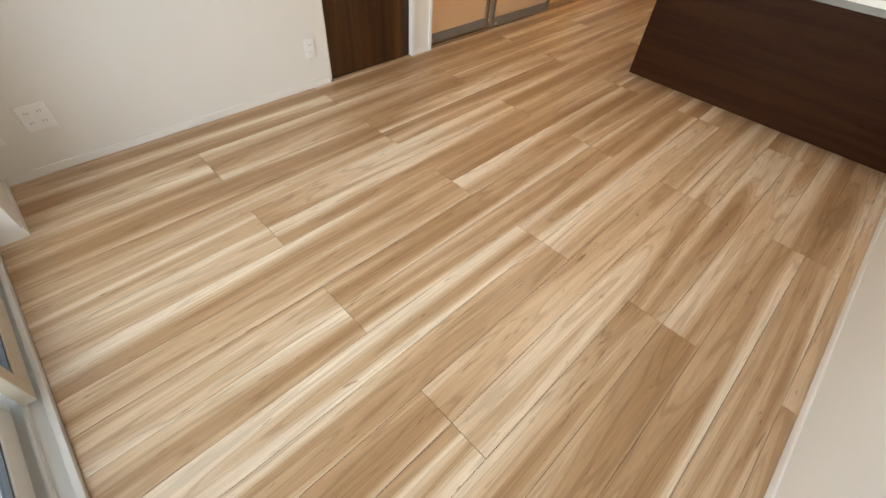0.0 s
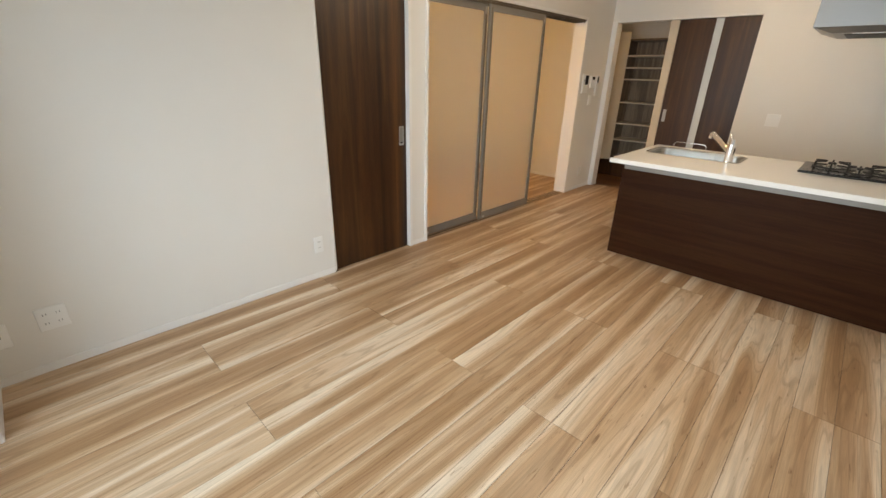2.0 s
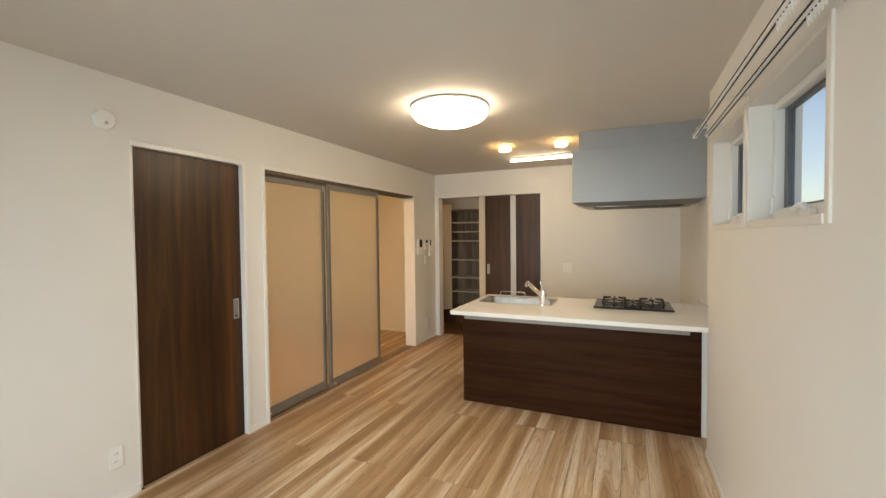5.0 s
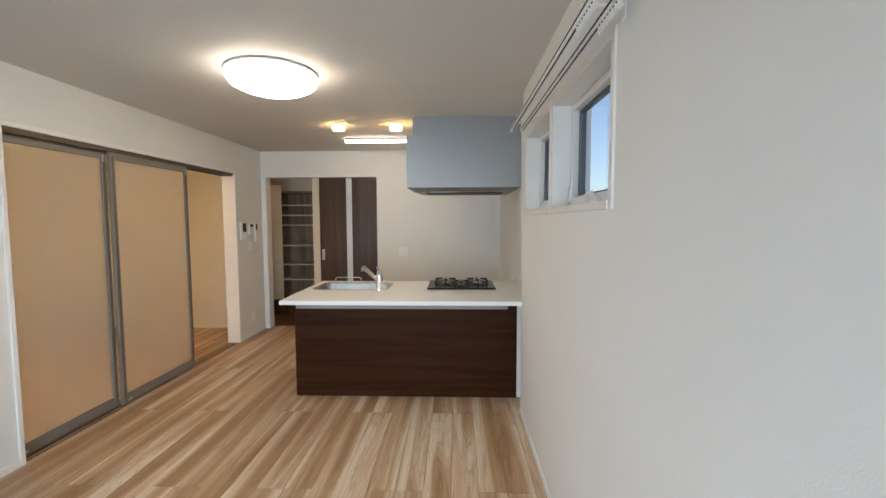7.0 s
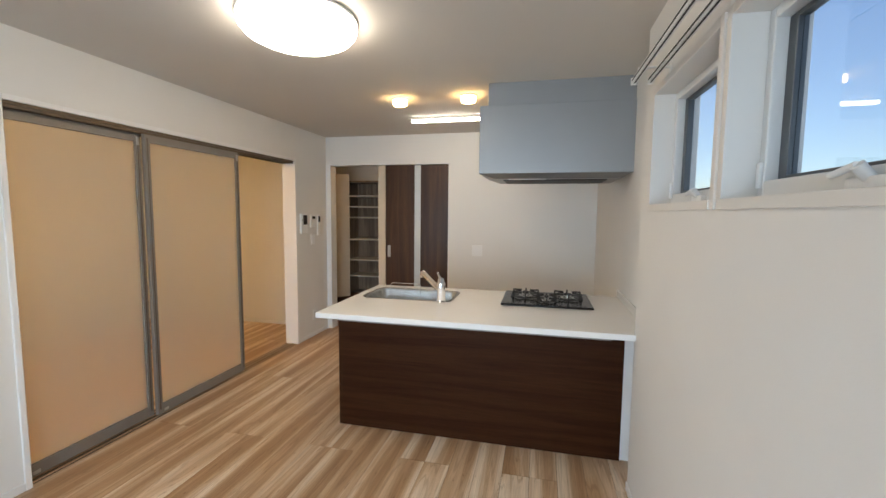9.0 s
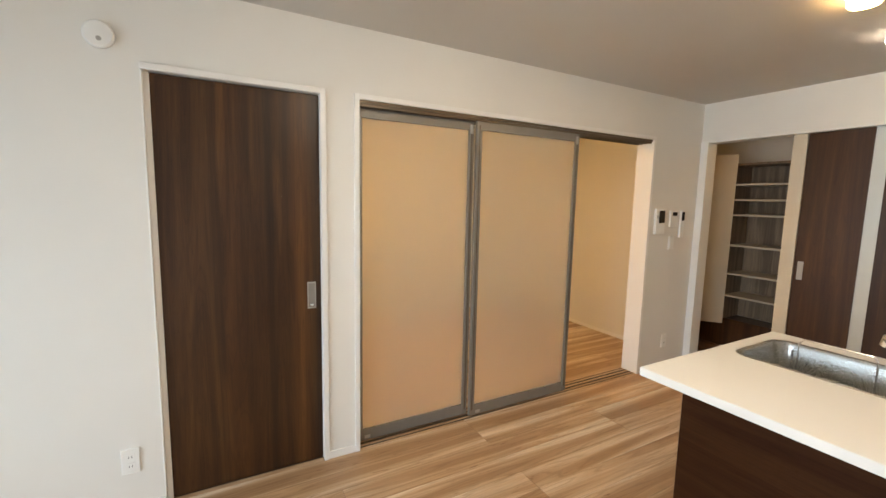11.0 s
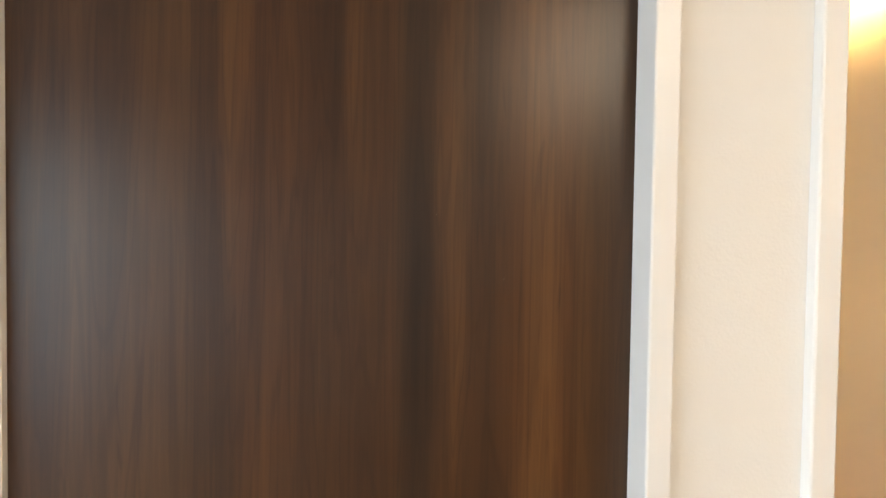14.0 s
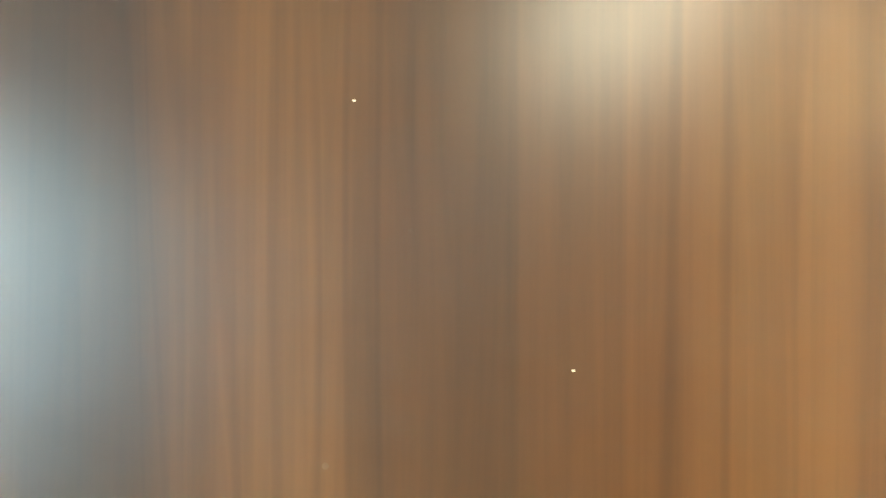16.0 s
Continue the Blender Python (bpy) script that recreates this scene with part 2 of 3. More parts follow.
def box(bm, x0, x1, y0, y1, z0, z1, bevel=0.0):
    r = bmesh.ops.create_cube(bm, size=1.0, matrix=Matrix.LocRotScale(((x0 + x1) / 2, (y0 + y1) / 2, (z0 + z1) / 2), None, (x1 - x0, y1 - y0, z1 - z0)))
    if bevel:
        edges = list({e for v in r["verts"] for e in v.link_edges})
        bmesh.ops.bevel(bm, geom=edges, offset=bevel, segments=2, affect="EDGES", profile=0.5)


def cyl(bm, a, b, r, r2=None, seg=20):
    a, b = Vector(a), Vector(b)
    m = Matrix.Translation((a + b) / 2) @ (b - a).to_track_quat("Z", "Y").to_matrix().to_4x4()
    bmesh.ops.create_cone(bm, cap_ends=True, segments=seg, radius1=r, radius2=r if r2 is None else r2, depth=(b - a).length, matrix=m)


def lathe(bm, centre, axis, profile, seg=48):
    """Turns (radius, height) pairs round an axis through centre."""
    q = Vector(axis).to_track_quat("Z", "Y").to_matrix().to_4x4()
    m = Matrix.Translation(centre) @ q
    rings = []
    for r, h in profile:
        rings.append([bm.verts.new(m @ Vector((r * math.cos(2 * math.pi * i / seg), r * math.sin(2 * math.pi * i / seg), h))) for i in range(seg)])
    for a, b in zip(rings, rings[1:]):
        for i in range(seg):
            bm.faces.new((a[i], a[(i + 1) % seg], b[(i + 1) % seg], b[i]))
    bm.faces.new(rings[-1])
    bm.faces.new(list(reversed(rings[0])))


def pipe(bm, pts, r, seg=10):
    for a, b in zip(pts, pts[1:]):
        cyl(bm, a, b, r, seg=seg)
    for p in pts[1:-1]:
        bmesh.ops.create_uvsphere(bm, u_segments=seg, v_segments=6, radius=r, matrix=Matrix.Translation(p))


def mesh_of(name, bm, mat, smooth=False):
    bmesh.ops.recalc_face_normals(bm, faces=bm.faces[:])
    me = bpy.data.meshes.new(name)
    bm.to_mesh(me)
    bm.free()
    me.materials.append(mat)
    if smooth:
        me.shade_smooth()
        me.set_sharp_from_angle(angle=radians(35))
    return me


def thing(name, at, label, category, group="", kind=""):
    ob = new(name)
    ob.location = at
    ob.empty_display_size = 0.05
    return tagged(ob, label, category, group, kind)


def base_of(ob):
    p = Vector((0, 0, 0))
    while ob:
        p += Vector(ob.location)
        ob = ob.parent
    return p


def part(name, bm, mat, parent, label="", smooth=False):
    """Links a bmesh, drawn in world metres, as one mesh under a thing or part."""
    bm.transform(Matrix.Translation(-base_of(parent)))
    ob = new(name, mesh_of(name, bm, mat, smooth))
    ob.parent = parent
    return tagged(ob, label) if label else ob


def solid(name, bm, mat, label="", category="", kind="", smooth=False):
    return tagged(new(name, mesh_of(name, bm, mat, smooth)), label, category, "", kind)


def bx(*dims, bevel=0.0):
    bm = bmesh.new()
    box(bm, *dims, bevel=bevel)
    return bm


# ---- structure: walls, ceiling ----
def wall(name, boxes, label, mat=WALL):
    bm = bmesh.new()
    for b in boxes:
        box(bm, *b)
    return solid(name, bm, mat, label, "wall", "structure")


D0, D1, DT = 3.737, 4.465, 2.005       # walnut door opening
S0, S1, ST = 4.665, 7.150, 2.005       # sliding panel opening
H0, H1, HT = -1.697, -0.221, 2.037       # hall opening in the end wall
WX0, WX1, WT = -1.32, 1.22, 2.02       # tall window
WINS = [(4.525, 5.238), (3.676, 4.452)]  # two small windows: y range
WZ0, WZ1 = 1.512, 2.010

wall("wall_west", [(XL - .14, XL, YW - .28, D0 - .020, 0, ZC), (XL - .14, XL, D0 - .020, D1, DT, ZC), (XL - .14, XL, D1, S0, 0, ZC),
                   (XL - .14, XL, S0, S1, ST, ZC), (XL - .14, XL, S1, YB, 0, ZC)], "off-white papered wall with a walnut door and sliding panels")
wall("wall_east", [(XR, XR + .18, YW - .28, WINS[1][0], 0, ZC), (XR, XR + .18, WINS[1][0], WINS[1][1], 0, WZ0), (XR, XR + .18, WINS[1][0], WINS[1][1], WZ1, ZC),
                   (XR, XR + .18, WINS[1][1], WINS[0][0], 0, ZC), (XR, XR + .18, WINS[0][0], WINS[0][1], 0, WZ0), (XR, XR + .18, WINS[0][0], WINS[0][1], WZ1, ZC),
                   (XR, XR + .18, WINS[0][1], YJ, 0, ZC)], "off-white papered wall with two small high windows")
wall("wall_kitchen", [(XK, XK + .15, YJ, YB + .12, 0, ZC)], "off-white papered wall beside the kitchen counter")
wall("wall_north", [(XL, H0, YB, YB + .12, 0, ZC), (H0, H1, YB, YB + .12, HT, ZC), (H1, XK, YB, YB + .12, 0, ZC)], "off-white papered end wall with an opening to the hall")
wall("wall_south", [(XL, WX0, YW - .28, YW, 0, ZC), (WX0, WX1, YW - .28, YW, WT, ZC), (WX1, XR, YW - .28, YW, 0, ZC)], "off-white papered wall round a tall sliding window")
wall("wall_side_room", [(R2X - .1, R2X, R2Y0 - .1, YB + .1, 0, ZC), (R2X, XL - .14, YB, YB + .1, 0, ZC), (R2X, XL - .14, R2Y0 - .1, R2Y0, 0, ZC)], "off-white papered walls of the warm lit side room")
# unseen backing added behind the leaf, keeps outside light out of its gaps
wall("light_stop_wall", [(XL - .34, XL - .30, 3.5, R2Y0 - .1, 0, ZC), (XL - .30, XL - .14, 3.46, 3.5, 0, ZC)], "unseen added wall that stops light leaking round the walnut door")
wall("wall_hall", [(HX0 - .1, HX0, YB + .12, HY + .1, 0, ZC), (HX0, HX1, HY, HY + .1, 0, ZC), (HX1, HX1 + .1, YB + .12, HY + .1, 0, ZC), (HX0, XL, YB + .12, YB + .13, 0, ZC)], "cream papered walls of the dim hall")
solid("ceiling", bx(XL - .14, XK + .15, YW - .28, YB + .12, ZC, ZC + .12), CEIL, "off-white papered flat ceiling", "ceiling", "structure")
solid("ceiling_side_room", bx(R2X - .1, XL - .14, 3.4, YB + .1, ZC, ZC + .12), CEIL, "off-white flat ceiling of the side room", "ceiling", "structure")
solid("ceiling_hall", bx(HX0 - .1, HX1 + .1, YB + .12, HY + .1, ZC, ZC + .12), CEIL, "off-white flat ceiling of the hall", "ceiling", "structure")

# skirting along the walls
def skirting(boxes):
    bm = bmesh.new()
    for b in boxes:
        box(bm, *b, bevel=0.002)
    return solid("baseboard", bm, TRIM, "slim white skirting along the walls", "baseboard", "structure")


skirting([(XL, XL + .008, YW, D0 - .026, .001, .045), (XL, XL + .008, D1 + .025, S0 - .025, .001, .045), (XL, XL + .008, S1 + .025, YB, .001, .045),
          (XR - .008, XR, YW, YJ, .001, .045), (XL, WX0, YW, YW + .008, .001, .045), (WX1, XR, YW, YW + .008, .001, .045), (XK - .008, XK, YJ + .01, YB, .001, .045), (H1, XK, YB - .008, YB, .001, .045),
          (R2X, XL - .14, YB - .008, YB, .001, .045), (R2X, R2X + .008, R2Y0, YB, .001, .045)])

# ---- ground outside, balcony ----
solid("ground", bx(-400, 400, -400, 400, -0.62, -0.6), CONCRETE, "pale grey ground outside reaching the horizon", "ground", "structure")
solid("balcony_floor", bx(-2.6, 2.2, .3, YW - .28, -.22, -.10), CONCRETE, "pale concrete slab outside the tall window", "balcony", "structure")

# ---- door casings ----
def casing(name, boxes, label):
    bm = bmesh.new()
    for b in boxes:
        box(bm, *b, bevel=0.0025)
    return solid(name, bm, TRIM, label, "door frame", "structure")


def side_casing(name, a, b, top, label):
    w, p = .025, .012
    casing(name, [(XL - .144, XL + p, a - w, a + .003, .001, top + w), (XL - .144, XL + p, b - .003, b + w, .001, top + w), (XL - .144, XL + p, a + .003, b - .003, top - .003, top + w)], label)


casing("trim_door", [(XL - .144, XL + .012, D1 - .003, D1 + .025, .001, DT + .025), (XL - .144, XL + .012, D0 - .026, D1 - .003, DT - .003, DT + .025),
                     (XL - .142, XL + .002, D0 - .026, D0 - .018, .001, DT - .003)], "slim white frame round the walnut door")
side_casing("trim_panels", S0, S1, ST, "slim white frame round the sliding panels")
casing("trim_hall", [(XL + .002, H0 + .003, YB - .012, YB + .124, .001, HT + .004), (H0 + .003, H1 - .002, YB - .004, YB + .124, HT - .012, HT + .002)], "slim white frame of the hall opening")

solid("trim_threshold", bx(XL - .0285, XL - .0005, D0 + .004, D1 - .004, -.012, -.0006), FLOOR, "narrow wood-effect threshold under the walnut door", "threshold", "structure")
solid("trim_stop", bx(XL - .120, XL - .024, D0 - .018, D0 + .004, .001, DT - .004, bevel=.001), TRIM, "slim white stop beside the walnut door", "door frame", "structure")
# ---- walnut sliding door ----
door = thing("door_1", (XL - .05, 4.1, 0), "closed dark walnut sliding door with a recessed metal pull", "door", "", "structure")
leaf = part("leaf", bx(XL - .065, XL - .03, D0 + .004, D1 - .002, .006, DT - .006, bevel=.0015), WALNUT, door)
b = bmesh.new()
lathe(b, (XL - .0301, 4.265, 1.404), (1, 0, 0), [(.0008, 0), (.0007, .0001), (.0003, .00015)], 14)
part("knot", b, GAP, door, "tiny dark knot in the veneer")
for y, z in ((4.233, 1.497), (4.270, 1.476), (4.3135, 1.423)):
    part("speck", bx(XL - .0300, XL - .0297, y, y + .0006, z, z + .0003), CREAM, door, "tiny pale speck")
bm = bmesh.new()
for b in ((4.390, 4.395, .879, 1.025), (4.430, 4.435, .879, 1.025), (4.395, 4.430, 1.017, 1.025), (4.395, 4.430, .879, .887)):
    box(bm, XL - .030, XL - .0265, b[0], b[1], b[2], b[3], bevel=.0008)
pull = part("pull", bm, NICKEL, door, "satin metal recessed pull")
part("pull_cup", bx(XL - .0298, XL - .0293, 4.395, 4.430, .887, 1.017), PULLCUP, pull)
part("pull_thumb", bx(XL - .0293, XL - .0270, 4.402, 4.423, .891, .905, bevel=.001), CHROME, pull, "small bright thumb catch")

# ---- frosted sliding panels ----
def sliding_panel(x, y0, y1):
    p = thing("sliding_panel", (x, (y0 + y1) / 2, .012), "frosted translucent sliding panel in a dark grey frame", "sliding door", "frosted sliding panels")
    for a, b in ((y0, y0 + .038), (y1 - .038, y1)):
        s = bmesh.new()
        box(s, x - .014, x + .014, a, b, .012, 1.985, bevel=.002)
        stile = part("stile", s, GREY, p)
        part("groove", bx(x + .014, x + .0152, (a + b) / 2 - .004, (a + b) / 2 + .004, .05, 1.95), TRACK, stile)
    part("top_rail", bx(x - .012, x + .012, y0 + .038, y1 - .038, 1.920, 1.985, bevel=.002), GREY, p)
    part("bottom_rail", bx(x - .012, x + .012, y0 + .038, y1 - .038, .012, .085, bevel=.002), GREY, p)
    part("pane", bx(x - .002, x + .002, y0 + .038, y1 - .038, .085, 1.920), FROST, p, "warm frosted translucent sheet")
    part("roller_cap", bx(x + .012, x + .015, y0 + .05, y0 + .085, .025, .045, bevel=.001), NICKEL, p)
    part("catch", bx(x + .012, x + .018, y1 - .03, y1 - .008, 1.90, 1.955, bevel=.002), NICKEL, p)
    return p


sliding_panel(XL - .075, S0 + .002, 5.445)
sliding_panel(XL - .035, 5.442, 6.332)
bm = bmesh.new()
for x in (-.035, -.075, -.115):
    box(bm, XL + x - .017, XL + x - .014, S0, S1, .001, .006)
    box(bm, XL + x + .014, XL + x + .017, S0, S1, .001, .006)
solid("floor_track", bm, TRACK, "dark metal floor track under sliding panels", "track", "structure")
bm = bmesh.new()
box(bm, XL - .135, XL - .004, S0, S1, 1.988, 2.004)
for x in (-.015, -.055, -.095, -.133):
    box(bm, XL + x - .003, XL + x + .001, S0, S1, 1.972, 1.988)
solid("head_track", bm, TRACK, "dark metal head track above sliding panels", "track", "structure")

# ---- tall window in the south wall ----
win = thing("window_1", (-.48, YW - .13, 0), "tall white sliding window with bone-coloured inner sash", "window", "", "structure")
bm = bmesh.new()
box(bm, WX0, WX0 + .035, YW - .27, YW - .11, .03, WT, bevel=.002)
box(bm, WX1 - .035, WX1, YW - .27, YW - .11, .03, WT, bevel=.002)
box(bm, WX0, WX1, YW - .27, YW - .11, WT - .04, WT - .001, bevel=.002)
part("window_frame", bm, SASH, win)
bm = bmesh.new()
box(bm, WX0, WX1, YW - .279, YW - .108, -.01, .006)
for y in (YW - .255, YW - .215, YW - .170):
    box(bm, WX0, WX1, y - .004, y + .004, .006, .028)
box(bm, WX0, WX1, YW - .125, YW - .106, -.01, .022, bevel=.002)
part("window_sill", bm, SASH, win)
def sash(x0, x1, y, mat):
    bm = bmesh.new()
    for b in ((x0, x0 + .06, .03, WT - .04), (x1 - .06, x1, .03, WT - .04), (x0 + .06, x1 - .06, .03, .11), (x0 + .06, x1 - .06, WT - .10, WT - .04)):
        box(bm, b[0], b[1], y - .018, y + .018, b[2], b[3], bevel=.003)
    s = part("sash", bm, mat, win)
    part("gasket", bx(x0 + .055, x1 - .055, y - .012, y + .012, .105, .118), ALU, s)
    g = part("pane", bx(x0 + .06, x1 - .06, y - .003, y + .003, .11, WT - .10), GLASS, s)
    g.visible_shadow = False
    return s


sash(WX0 + .02, -.44, YW - .150, BONE)
sash(-.50, .40, YW - .215, SASH)
sash(.34, WX1 - .02, YW - .150, SASH)

# ---- small high windows ----
def small_window(i, y0, y1):
    w = thing("window_%d" % i, (XR, (y0 + y1) / 2, WZ0), "small high white awning window with a crank", "window", "", "structure")
    c = bmesh.new()
    t, p = .026, .008
    box(c, XR - p, XR + .184, y0 - t, y0 + .003, WZ0 - t, WZ1 + t, bevel=.002)
    box(c, XR - p, XR + .184, y1 - .003, y1 + t, WZ0 - t, WZ1 + t, bevel=.002)
    box(c, XR - p, XR + .184, y0 + .003, y1 - .003, WZ1 - .003, WZ1 + t, bevel=.002)
    box(c, XR - p - .004, XR + .184, y0 + .003, y1 - .003, WZ0 - t, WZ0 + .003, bevel=.002)
    part("window_casing", c, CASING, w)
    x = XR + .100
    f = bmesh.new()
    for a, b, z0, z1 in ((y0 + .004, y0 + .034, WZ0 + .004, WZ1 - .004), (y1 - .034, y1 - .004, WZ0 + .004, WZ1 - .004), (y0 + .034, y1 - .034, WZ0 + .004, WZ0 + .05), (y0 + .034, y1 - .034, WZ1 - .034, WZ1 - .004)):
        box(f, x - .02, x + .03, a, b, z0, z1, bevel=.004)
    part("window_frame", f, SASH, w)
    f = bmesh.new()
    for a, b, z0, z1 in ((y0 + .034, y0 + .055, WZ0 + .05, WZ1 - .034), (y1 - .072, y1 - .034, WZ0 + .05, WZ1 - .034), (y0 + .055, y1 - .072, WZ0 + .05, WZ0 + .062), (y0 + .055, y1 - .072, WZ1 - .048, WZ1 - .034)):
        box(f, x + .012, x + .04, a, b, z0, z1, bevel=.002)
    sash_part = part("sash", f, ALU, w, "dark aluminium sash")
    g = part("pane", bx(x + .024, x + .029, y0 + .055, y1 - .072, WZ0 + .062, WZ1 - .048), GLASS, sash_part)
    g.visible_shadow = False
    ym = y0 + (y1 - y0) * .46
    k = bmesh.new()
    box(k, x - .038, x - .02, ym - .05, ym + .05, WZ0 + .008, WZ0 + .03, bevel=.004)
    cyl(k, (x - .03, ym, WZ0 + .028), (x - .05, ym, WZ0 + .05), .012)
    pipe(k, [(x - .05, ym, WZ0 + .05), (x - .055, ym + .06, WZ0 + .035)], .007)
    part("crank", k, PLASTIC, w, "white crank handle", True)
    part("latch", bx(x - .03, x - .02, y1 - .03, y1 - .012, WZ0 + .03, WZ0 + .10, bevel=.003), PLASTIC, w)
    return w


for i, (a, b) in enumerate(WINS):
    small_window(i + 2, a, b)

# double curtain rail
rail = thing("curtain_rail", (XR, 4.30, 2.04), "white double curtain rail above the small windows", "curtain rail")
for x in (XR - .050, XR - .115):
    r = part("rail", bx(x - .010, x + .010, 3.46, 5.14, 2.0360, 2.0580, bevel=.003), PLASTIC, rail)
    part("slot", bx(x - .003, x + .003, 3.47, 5.13, 2.0345, 2.0370), SLOT, r)
    part("slot", bx(x - .0112, x - .0098, 3.47, 5.13, 2.0430, 2.0500), SLOT, r)
    for y in (3.455, 5.145):
        part("end_cap", bx(x - .012, x + .012, y - .008, y + .008, 2.0320, 2.0620, bevel=.003), PLASTIC, rail)
for x in (XR - .050, XR - .115):
    for k in range(9):
        y = 3.49 + k * .022
        b = bmesh.new()
        cyl(b, (x, y, 2.0360), (x, y, 2.0220), .004, seg=10)
        pipe(b, [(x, y, 2.0240), (x, y + .006, 2.0160), (x, y, 2.0080), (x, y - .006, 2.0160)], .0015, 6)
        part("runner", b, PLASTIC, rail)
for y in (3.60, 4.46, 5.02):
    b = bmesh.new()
    box(b, XR - .125, XR, y - .010, y + .010, 2.0590, 2.0650)
    box(b, XR - .005, XR, y - .014, y + .014, 2.025, 2.085, bevel=.001)
    part("bracket", b, PLASTIC, rail)

# ---- kitchen counter ----
CX0, CX1, CY0, CY1 = -.50, 1.318, 5.68, 6.34
counter = thing("kitchen_counter", (.4, 6.0, 0), "dark brown panelled kitchen counter base facing the room", "counter")
part("front_panel", bx(CX0, CX1, CY0, CY0 + .02, .002, .824, bevel=.001), PANEL, counter)
part("side_panel", bx(CX0, CX0 + .02, CY0 + .02, CY1, .002, .824, bevel=.001), PANEL, counter)
part("body", bx(CX0 + .02, XK - .002, CY0 + .022, CY1 - .01, .05, .64), CREAM, counter)
part("filler_strip", bx(CX1 + .002, XK - .001, CY0 + .012, CY0 + .03, .002, .824), TRIM, counter, "white filler strip by the wall")
b = bmesh.new()
box(b, CX0 + .03, CX1 - .08, CY0 - .05, CY0 - .001, .744, .8245, bevel=.002)
part("support_rail", b, GREY, counter, "grey metal support under the overhang")

SX0, SX1, SY0, SY1 = -.435, .240, 5.875, 6.285
WY0, WY1, WZT = 5.378, 6.40, .857
# worktop with the sink cut out
bm = bmesh.new()
for b in ((-.495, SX0 + .02, WY0, WY1), (SX0 + .02, SX1 - .02, WY0, SY0 + .02), (SX0 + .02, SX1 - .02, SY1 - .02, WY1), (SX1 - .02, XR - .001, WY0, YJ), (SX1 - .02, XK - .001, YJ, WY1)):
    box(bm, b[0], b[1], b[2], b[3], WZT - .032, WZT)
bmesh.ops.remove_doubles(bm, verts=bm.verts[:], dist=.0001)
worktop = thing("worktop", (.4, 5.9, WZT), "white acrylic worktop overhanging the counter", "worktop")
part("slab", bm, TOP, worktop)
part("upstand", bx(XK - .014, XK - .001, YJ + .004, WY1, WZT + .0003, WZT + .052, bevel=.003), TOP, worktop, "low white upstand along the wall")
part("front_edge", bx(-.495, XR - .002, WY0 - .0035, WY0 - .0003, WZT - .031, WZT - .001, bevel=.0012), TOP, worktop)


def rounded(x0, x1, y0, y1, r, n=8):
    pts = []
    for cx, cy, a0 in ((x1 - r, y1 - r, 0), (x0 + r, y1 - r, 90), (x0 + r, y0 + r, 180), (x1 - r, y0 + r, 270)):
        for k in range(n + 1):
            a = radians(a0 + 90 * k / n)
            pts.append((cx + r * math.cos(a), cy + r * math.sin(a)))
    return pts


def basin(bm, levels):
    """Stacks rounded outlines (x0, x1, y0, y1, r, z) into one skin, closed at the last."""
    rings = [[bm.verts.new((x, y, l[5])) for x, y in rounded(*l[:5])] for l in levels]
    n = len(rings[0])
    for a, b in zip(rings, rings[1:]):
        for i in range(n):
            bm.faces.new((a[i], a[(i + 1) % n], b[(i + 1) % n], b[i]))
    bm.faces.new(rings[-1])


sink = thing("kitchen_sink", (-.1, 6.08, .67), "stainless steel sink set into the white worktop", "sink")
bm = bmesh.new()
basin(bm, [(SX0, SX1, SY0, SY1, .07, WZT + .0005), (SX0 + .004, SX1 - .004, SY0 + .004, SY1 - .004, .068, WZT + .004), (SX0 + .022, SX1 - .022, SY0 + .022, SY1 - .022, .06, WZT + .002),
           (SX0 + .028, SX1 - .028, SY0 + .028, SY1 - .028, .056, WZT - .012), (SX0 + .04, SX1 - .04, SY0 + .035, SY1 - .035, .05, WZT - .16), (SX0 + .07, SX1 - .07, SY0 + .065, SY1 - .065, .04, WZT - .178)])
part("bowl", bm, STEEL, sink, "", True)
bm = bmesh.new()
lathe(bm, (-.10, 6.10, WZT - .178), (0, 0, 1), [(.055, .001), (.055, .004), (.04, .004), (.036, .002)], 24)
part("drain", bm, CHROME, sink, "", True)

rack = thing("sink_rack", (-.16, 6.05, .70), "bent steel wire rack standing in the sink", "dish rack")
b = bmesh.new()
pipe(b, [(-.265, 6.06, .690), (-.265, 6.06, .925), (-.250, 6.06, .940), (-.045, 6.06, .940), (-.030, 6.06, .925), (-.030, 6.06, .690)], .0032)
part("wire_loop", b, CHROME, rack, "", True)
for y in (5.925, 6.215):
    b = bmesh.new()
    pipe(b, [(-.34, y, .845), (-.34, y, .700), (.02, y, .700), (.02, y, .845)], .0035)
    part("wire_side", b, CHROME, rack, "", True)
b = bmesh.new()
for x in (-.34, -.28, -.22, -.16, -.10, -.04, .02):
    pipe(b, [(x, 5.925, .700), (x, 6.215, .700)], .0025)
part("base_wires", b, CHROME, rack)

tap = thing("mixer_tap", (.170, 5.868, WZT), "chrome single-lever mixer tap with a slanted spout", "tap")
b = bmesh.new()
lathe(b, (.170, 5.868, WZT + .003), (0, 0, 1), [(.034, 0), (.034, .006), (.0295, .012), (.0285, .06), (.030, .10), (.030, .125), (.026, .138)], 32)
part("body", b, CHROME, tap, "", True)
b = bmesh.new()
cyl(b, (.160, 5.876, WZT + .075), (.025, 5.975, WZT + .168), .0200, .0185)
cyl(b, (.025, 5.975, WZT + .168), (.005, 5.990, WZT + .180), .0205, .0205)
